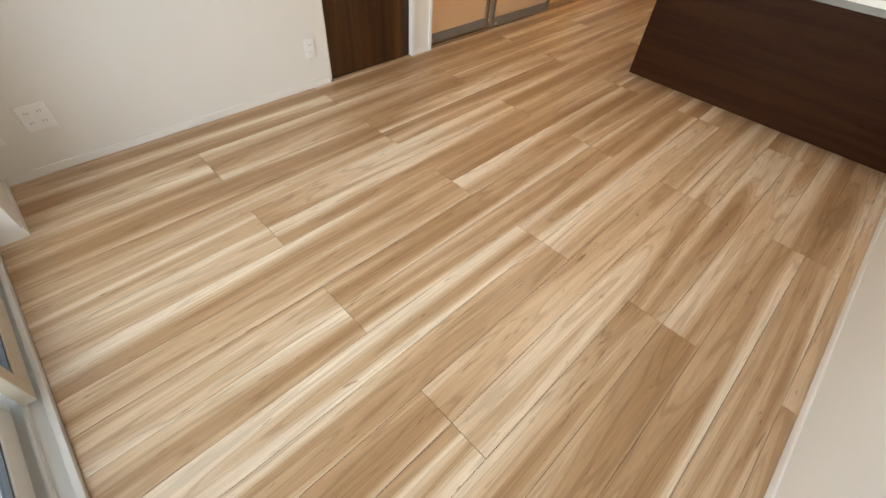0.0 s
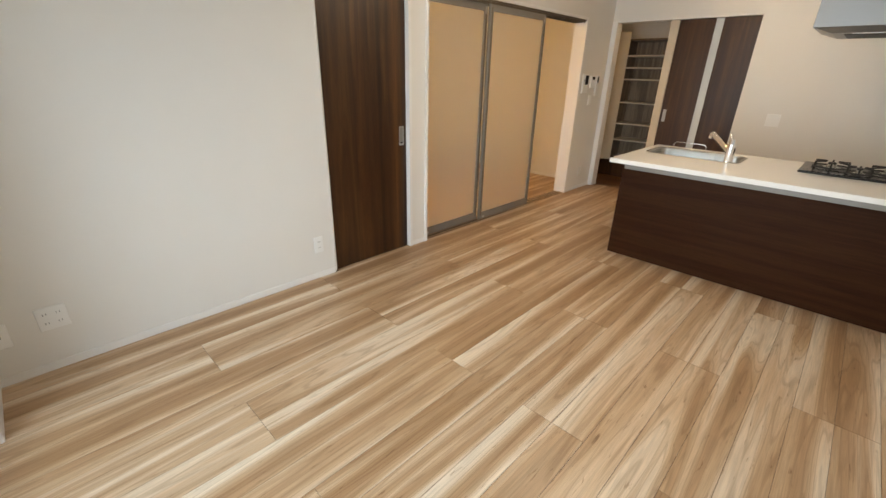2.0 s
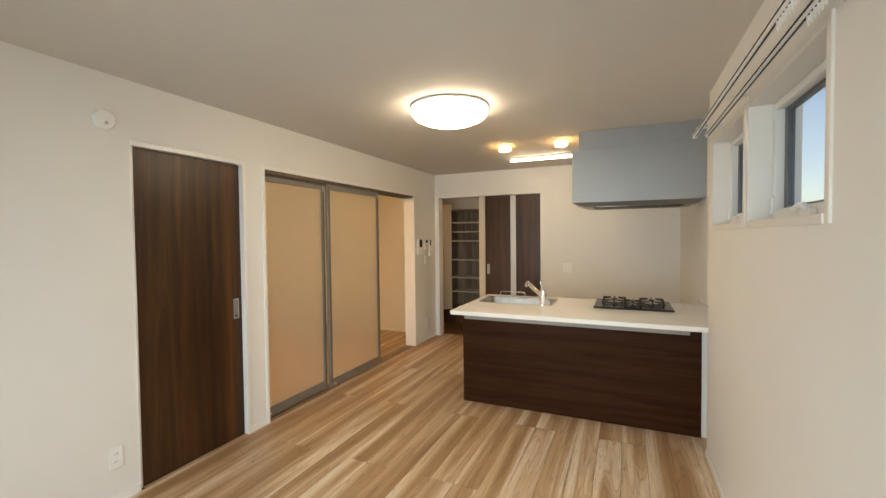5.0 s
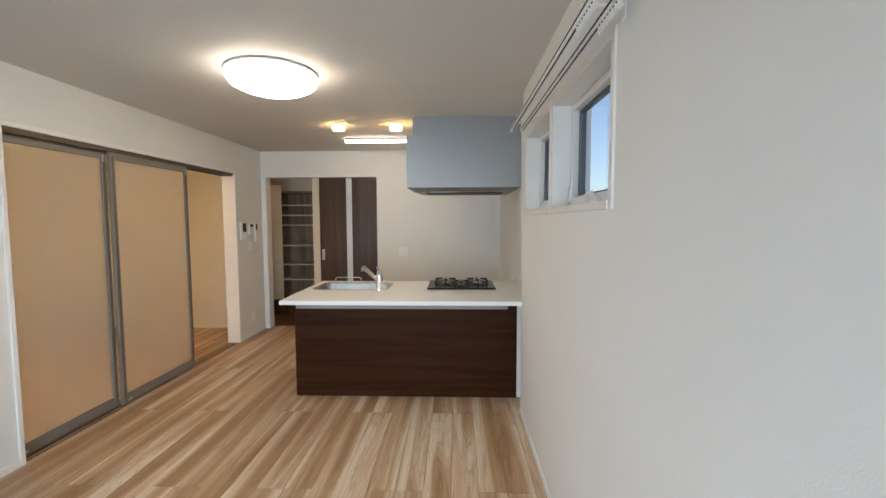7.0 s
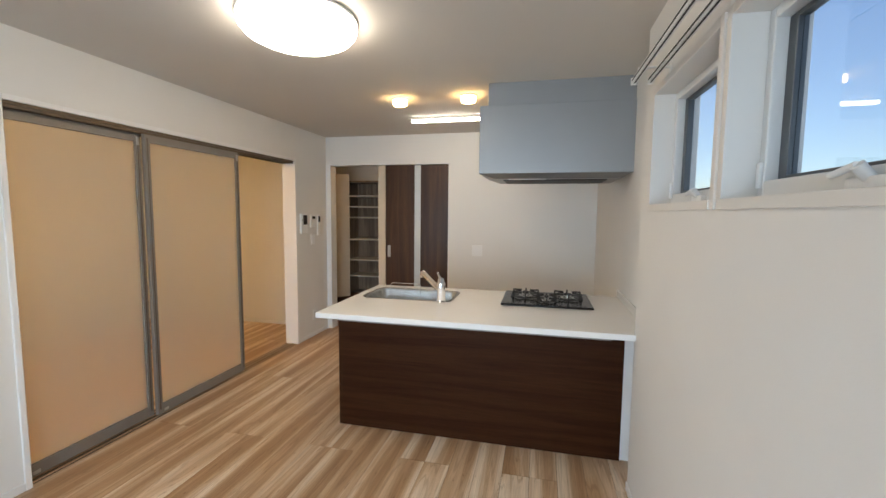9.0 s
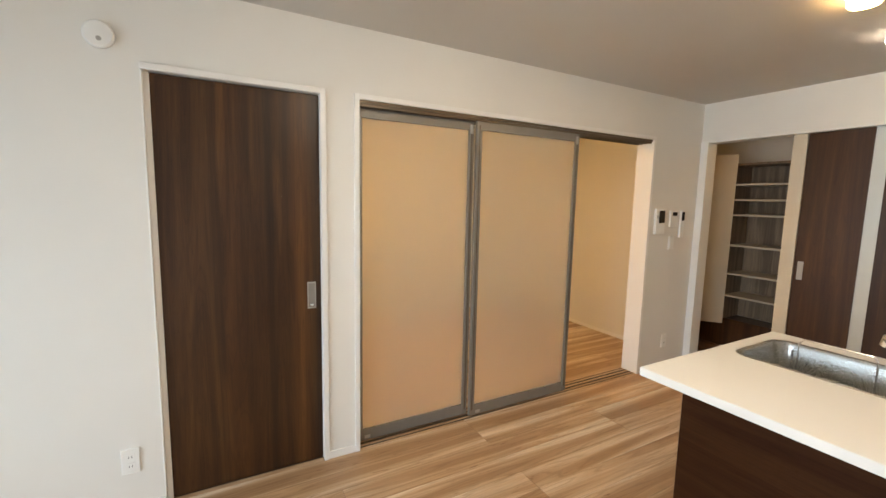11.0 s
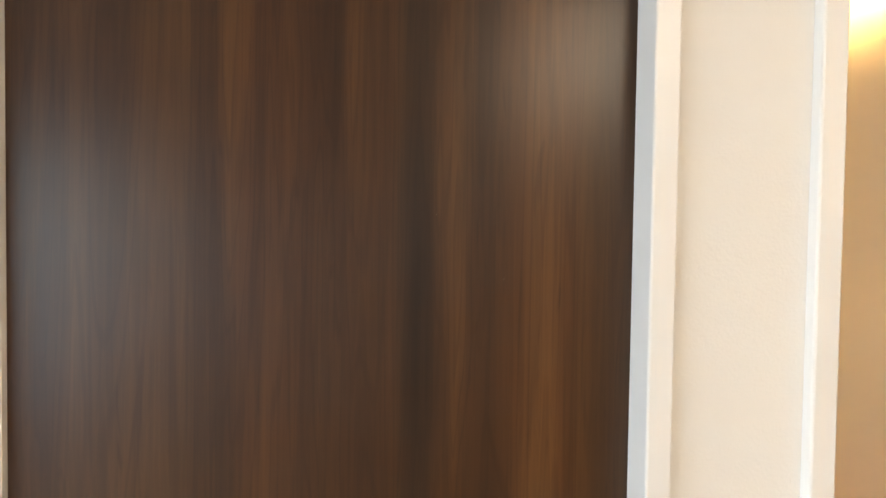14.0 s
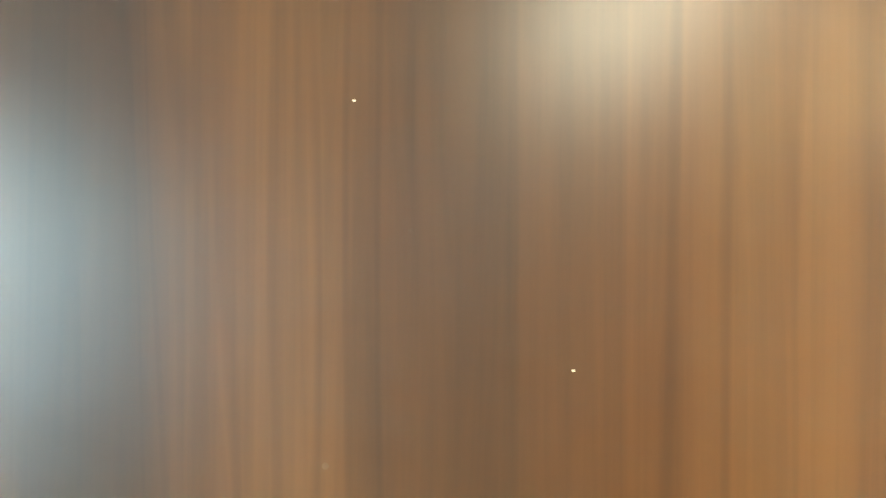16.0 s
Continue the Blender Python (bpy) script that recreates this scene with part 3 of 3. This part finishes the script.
cyl(b, (.006, 5.989, WZT + .180), (-.004, 5.996, WZT + .148), .019, .016)
part("spout", b, CHROME, tap, "", True)
b = bmesh.new()
cyl(b, (.170, 5.868, WZT + .130), (.166, 5.871, WZT + .165), .026, .019)
cyl(b, (.168, 5.868, WZT + .155), (.140, 5.888, WZT + .200), .009, .006)
part("lever", b, CHROME, tap, "", True)

# gas hob
GX0, GX1, GY0, GY1 = .575, 1.168, 5.885, 6.36
hob = thing("gas_hob", (.87, 6.12, WZT), "black three-burner gas hob on the white worktop", "hob")
part("glass_top", bx(GX0, GX1, GY0, GY1, WZT + .001, WZT + .016, bevel=.005), BLACK, hob)
for k in range(26):
    x = GX0 + .045 + k * .0197
    if not .80 < x < .93:
        part("vent_slot", bx(x, x + .008, GY0 + .022, GY0 + .045, WZT + .0155, WZT + .0175), IRON, hob)


def burner(x, y, r):
    ring = bmesh.new()
    lathe(ring, (x, y, WZT + .016), (0, 0, 1), [(r, 0), (r, .008), (r * .62, .010), (r * .55, .026), (r * .2, .028)], 28)
    bn = part("burner", ring, STEEL, hob, "steel burner with dark cap", True)
    cap = bmesh.new()
    lathe(cap, (x, y, WZT + .044), (0, 0, 1), [(r * .5, 0), (r * .5, .008), (r * .3, .012)], 24)
    part("burner_cap", cap, IRON, bn, "", True)
    g = bmesh.new()
    R = r * 2.1
    for k in range(6):
        a = radians(60 * k + 30)
        c, s = math.cos(a), math.sin(a)
        pipe(g, [(x + c * R, y + s * R, WZT + .017), (x + c * R, y + s * R, WZT + .056), (x + c * r * .75, y + s * r * .75, WZT + .060)], .0055, 8)
    n = 24
    pipe(g, [(x + R * math.cos(2 * math.pi * k / n), y + R * math.sin(2 * math.pi * k / n), WZT + .024) for k in range(n + 1)], .005, 6)
    part("pan_support", g, IRON, bn, "", True)


burner(.730, 6.16, .048)
burner(1.020, 6.16, .048)
burner(.874, 6.03, .032)

# range hood
HXa, HYa, HYb = .386, 6.08, 6.72
hood = thing("range_hood", (.9, 6.4, 1.70), "silver-grey boxy range hood fixed to wall and ceiling", "range hood")
part("body", bx(HXa, XK - .001, HYa, HYb, 1.745, 2.208, bevel=.002), HOOD, hood)
part("duct_cover", bx(HXa + .055, XK - .001, HYa + .022, HYb, 2.209, ZC - .001, bevel=.002), HOOD, hood)
b = bmesh.new()
lo = [(HXa + .10, HYa + .06), (XK - .06, HYa + .06), (XK - .06, HYb - .06), (HXa + .10, HYb - .06)]
hi = [(HXa + .01, HYa + .01), (XK - .01, HYa + .01), (XK - .01, HYb - .01), (HXa + .01, HYb - .01)]
vb, vt = [b.verts.new((x, y, 1.712)) for x, y in lo], [b.verts.new((x, y, 1.7445)) for x, y in hi]
b.faces.new(vb)
b.faces.new(vt)
for i in range(4):
    b.faces.new((vb[i], vb[(i + 1) % 4], vt[(i + 1) % 4], vt[i]))
under = part("underside", b, HOODIN, hood, "grey sloping underside")
part("filter", bx(HXa + .16, XK - .14, HYa + .14, HYb - .14, 1.706, 1.7115, bevel=.002), IRON, under)
part("switch_strip", bx(HXa + .20, HXa + .46, HYa + .065, HYa + .10, 1.708, 1.7116), PLASTIC, under)

# ---- ceiling lights ----
LX, LY = -.305, 4.95
lamp = thing("ceiling_light", (LX, LY, ZC), "large round white glowing ceiling light", "ceiling light")
b = bmesh.new()
lathe(b, (LX, LY, ZC - .022), (0, 0, 1), [(.262, 0), (.270, .004), (.270, .014), (.235, .0215)], 64)
part("base", b, PLASTIC, lamp, "", True)
b = bmesh.new()
lathe(b, (LX, LY, ZC - .024), (0, 0, -1), [(.264, 0), (.268, .012), (.262, .032), (.240, .057), (.19, .081), (.135, .097), (.07, .107), (.01, .110)], 64)
part("diffuser", b, GLOW, lamp, "glowing white dome", True)

for x in (-.300, .253):
    d = thing("small_ceiling_lamp", (x, 6.37, ZC), "small round amber glowing ceiling lamp", "ceiling light", "small amber lamps")
    b = bmesh.new()
    lathe(b, (x, 6.37, ZC - .012), (0, 0, 1), [(.062, 0), (.066, .004), (.066, .0115)], 32)
    part("base", b, PLASTIC, d, "", True)
    b = bmesh.new()
    lathe(b, (x, 6.37, ZC - .012), (0, 0, -1), [(.056, 0), (.057, .028), (.050, .038), (.02, .041)], 32)
    part("bulb", b, GLOWWARM, d, "glowing amber dome", True)

tube = thing("strip_light", (-.07, 7.035, ZC), "slim white glowing strip light on the ceiling", "strip light")
part("housing", bx(-.41, .27, 7.010, 7.060, ZC - .022, ZC - .001, bevel=.003), PLASTIC, tube)
part("diffuser", bx(-.41, .27, 7.018, 7.052, ZC - .044, ZC - .0225, bevel=.006), GLOWTUBE, tube)

lamp3 = thing("hall_light", (-.75, 8.45, ZC), "small round amber ceiling light in the hall", "ceiling light")
b = bmesh.new()
lathe(b, (-.75, 8.45, ZC - .002), (0, 0, -1), [(.07, 0), (.075, .02), (.05, .04), (.02, .045)], 32)
part("diffuser", b, GLOWHALL, lamp3, "glowing amber dome", True)
lamp2 = thing("side_room_light", (-2.68, 5.62, ZC), "round amber ceiling light in the side room", "ceiling light")
b = bmesh.new()
lathe(b, (-2.68, 5.62, ZC - .002), (0, 0, -1), [(.18, 0), (.19, .03), (.14, .07), (.03, .085)], 40)
part("diffuser", b, GLOWSIDE, lamp2, "glowing amber dome", True)

# ---- hall beyond the opening ----
hall_door = thing("door_2", (-.55, YB + .05, 0), "dark walnut sliding door with a frosted slit, half open", "door", "", "structure")
for a, b2 in ((-.995, -.637), (-.560, H1 - .004)):
    part("leaf", bx(a, b2, YB + .030, YB + .065, .006, HT - .014, bevel=.001), WALNUT, hall_door)
part("slit_pane", bx(-.637, -.560, YB + .040, YB + .055, .006, HT - .014), SLIT, hall_door, "pale frosted glass slit")
b = bmesh.new()
box(b, -.972, -.935, YB + .0265, YB + .030, .93, 1.07, bevel=.001)
part("pull", b, NICKEL, hall_door, "satin metal pull")
solid("trim_post", bx(-1.090, -1.000, YB + .028, YB + .118, .001, HT - .013, bevel=.002), CREAM, "cream door post beside the dark door", "door post", "structure")

cab = thing("shoe_cabinet", (-1.6, 8.75, .30), "tall dark open cabinet with cream shelves", "cabinet")
KX0, KX1, KY0, KY1, KZ0, KZ1 = -1.86, -1.12, 8.58, 8.93, .30, 1.90
part("back_panel", bx(KX0, KX1, KY1 - .012, KY1, KZ0, KZ1), SHELFDARK, cab)
part("side_panel", bx(KX0, KX0 + .02, KY0, KY1 - .012, KZ0, KZ1), SHELFDARK, cab)
part("side_panel", bx(KX1 - .02, KX1, KY0, KY1 - .012, KZ0, KZ1), SHELFDARK, cab)
part("top_panel", bx(KX0 + .02, KX1 - .02, KY0, KY1 - .012, KZ1 - .02, KZ1), SHELFDARK, cab)
for z in (.546, .776, 1.067, 1.377, 1.529, 1.681):
    part("shelf", bx(KX0 + .021, KX1 - .021, KY0 + .01, KY1 - .013, z, z + .018, bevel=.001), CREAM, cab)
b = bmesh.new()
box(b, -.170, .170, -.01, .01, .27, 1.985, bevel=.002)
b.transform(Matrix.Translation((-1.935, 8.44, 0)) @ Matrix.Rotation(radians(38), 4, "Z"))
part("cabinet_door", b, CREAM, cab, "cream cabinet door swung open")
# dark box added in place of the darker hall step below the door
part("plinth", bx(KX0 - .40, KX1 - .03, KY0 + .08, KY1 - .02, .002, .30), WALNUT, cab)

# ---- small fittings ----
def plate(name, y0, y1, z0, z1, label, category, group="", depth=.009):
    t = thing(name, (XL, (y0 + y1) / 2, z0), label, category, group)
    part("plate", bx(XL + .0002, XL + depth, y0, y1, z0, z1, bevel=.003), PLASTIC, t)
    return t


def socket(t, y, z):
    p = part("socket", bx(XL + .009, XL + .0105, y - .017, y + .017, z - .015, z + .015, bevel=.0006), PLASTIC, t)
    for d in (-.006, .006):
        part("slot", bx(XL + .0104, XL + .0109, y + d - .001, y + d + .001, z - .005, z + .005), SLOT, p)


o = plate("wall_outlet", 3.554, 3.624, .200, .320, "white double wall socket beside the walnut door", "socket", "wall sockets")
socket(o, 3.589, .282)
socket(o, 3.589, .238)
o = plate("wall_outlet", 2.086, 2.202, .222, .342, "white four-way wall socket low on the wall", "socket", "wall sockets")
for y in (2.119, 2.169):
    for z in (.307, .259):
        socket(o, y, z)
o = plate("wall_outlet", 1.915, 1.985, .195, .315, "white aerial wall socket near the corner", "socket", "wall sockets")
b = bmesh.new()
cyl(b, (XL + .008, 1.95, .255), (XL + .018, 1.95, .255), .007)
part("aerial_plug", b, NICKEL, o)
o = plate("wall_outlet", 7.47, 7.54, .190, .310, "white wall socket near the hall opening", "socket", "wall sockets")
socket(o, 7.505, .275)
socket(o, 7.505, .230)

m = plate("intercom_monitor", 7.235, 7.360, 1.225, 1.440, "white intercom monitor with a dark screen", "intercom", depth=.022)
part("screen", bx(XL + .022, XL + .0235, 7.275, 7.350, 1.320, 1.425), SCREEN, m, "dark glass screen")
part("button", bx(XL + .022, XL + .025, 7.245, 7.262, 1.36, 1.385, bevel=.001), NICKEL, m)
m = plate("water_heater_remote", 7.440, 7.550, 1.285, 1.425, "white control panel with a small dark display", "control panel", depth=.018)
part("display", bx(XL + .018, XL + .0192, 7.465, 7.530, 1.380, 1.412), SCREEN, m, "dark display")
m = thing("door_handset", (XL, 7.615, 1.19), "white wall handset with a dark top", "handset")
part("cradle", bx(XL + .0002, XL + .02, 7.590, 7.642, 1.190, 1.425, bevel=.005), PLASTIC, m)
part("display", bx(XL + .020, XL + .0212, 7.598, 7.634, 1.340, 1.415), SCREEN, m)
m = plate("light_switch", 7.455, 7.530, 1.085, 1.200, "white light switch below the control panel", "switch")
part("rocker", bx(XL + .009, XL + .012, 7.470, 7.515, 1.11, 1.175, bevel=.001), PLASTIC, m)

m = thing("light_switch", (.122, YB, .98), "white double socket plate on the end wall", "switch")
part("plate", bx(.064, .180, YB - .009, YB - .0002, .977, 1.100, bevel=.003), PLASTIC, m)
for x in (.097, .147):
    for z in (1.016, 1.061):
        part("socket", bx(x - .014, x + .014, YB - .0105, YB - .009, z - .013, z + .013, bevel=.0006), PLASTIC, m)

m = thing("wall_detector", (XL, 3.585, 2.112), "round white wall vent cover above the walnut door", "vent")
b = bmesh.new()
lathe(b, (XL + .0003, 3.585, 2.112), (1, 0, 0), [(.051, 0), (.053, .004), (.053, .020), (.047, .027), (.01, .029)], 40)
part("cover", b, PLASTIC, m, "", True)
b = bmesh.new()
lathe(b, (XL + .0285, 3.587, 2.092), (1, 0, 0), [(.009, 0), (.009, .003), (.006, .004)], 20)
part("knob", b, NICKEL, m, "small grey knob", True)

m = thing("ceiling_hanger", (-1.588, 2.483, ZC), "slim steel ceiling hanger with a white ring", "hanger")
b = bmesh.new()
lathe(b, (-1.588, 2.483, ZC - .001), (0, 0, -1), [(.020, 0), (.020, .004), (.012, .012)], 24)
part("flange", b, PLASTIC, m, "", True)
b = bmesh.new()
cyl(b, (-1.588, 2.483, ZC - .012), (-1.588, 2.483, 1.965), .0065)
part("rod", b, STEEL, m, "", True)
b = bmesh.new()
cyl(b, (-1.588, 2.483, 1.970), (-1.588, 2.483, 1.935), .008)
n = 28
pipe(b, [(-1.588 + .010 * math.cos(2 * math.pi * k / n), 2.483 + .031 * math.cos(2 * math.pi * k / n), 1.910 + .031 * math.sin(2 * math.pi * k / n)) for k in range(n + 1)], .0042, 8)
part("ring", b, PLASTIC, m, "", True)

# ---- floors: boards, each its own piece ----
BW, BL, BX = .303, 1.818, -.262
board_meshes = {}


def board(parent, mat, x0, x1, y0, y1, top=0.0):
    """One click board of two strips with a fine groove between, edges eased."""
    key = (round(x1 - x0, 3), round(y1 - y0, 3), mat.name)
    if key not in board_meshes:
        w, l, g = x1 - x0, y1 - y0, .0010
        b = bmesh.new()
        if w > .2:
            box(b, g, w / 2 - g, g, l - g, -.012, 0)
            box(b, w / 2 + g, w - g, g, l - g, -.012, 0)
        else:
            box(b, g, w - g, g, l - g, -.012, 0)
        board_meshes[key] = mesh_of("board", b, mat)
    ob = new("board", board_meshes[key])
    ob.parent = parent
    ob.location = (x0, y0, top)


def boarded(name, x0, x1, y0, y1, label, mat=FLOOR):
    f = solid(name, bx(x0, x1, y0, y1, -.10, -.004), GAP, label, "floor", "structure")
    k = math.floor((x0 - BX) / BW)
    while BX + k * BW < x1:
        a, c = max(x0, BX + k * BW), min(x1, BX + (k + 1) * BW)
        s = 2.668 if k % 2 == 0 else 3.577
        s += BL * math.floor((y0 - s) / BL)
        while s < y1:
            p, q = max(y0, s), min(y1, s + BL)
            if c - a > .01 and q - p > .01:
                board(f, mat, a, c, p, q)
            s += BL
        k += 1
    return f


boarded("floor", XL, XK, YW - .105, YB + .12, "light brown streaked wood-effect floor boards")
boarded("floor_side_room", R2X, XL, R2Y0, YB, "light brown streaked wood-effect boards of the side room")
solid("floor_hall", bx(HX0, HX1, YB + .12, HY, -.10, -.002), HALLFLOOR, "dark reddish-brown hall floor", "floor", "structure")
solid("floor_behind_door", bx(XL - .30, XL, 3.5, R2Y0, -.10, -.006), GAP, "dark floor under the walnut door", "floor", "structure")
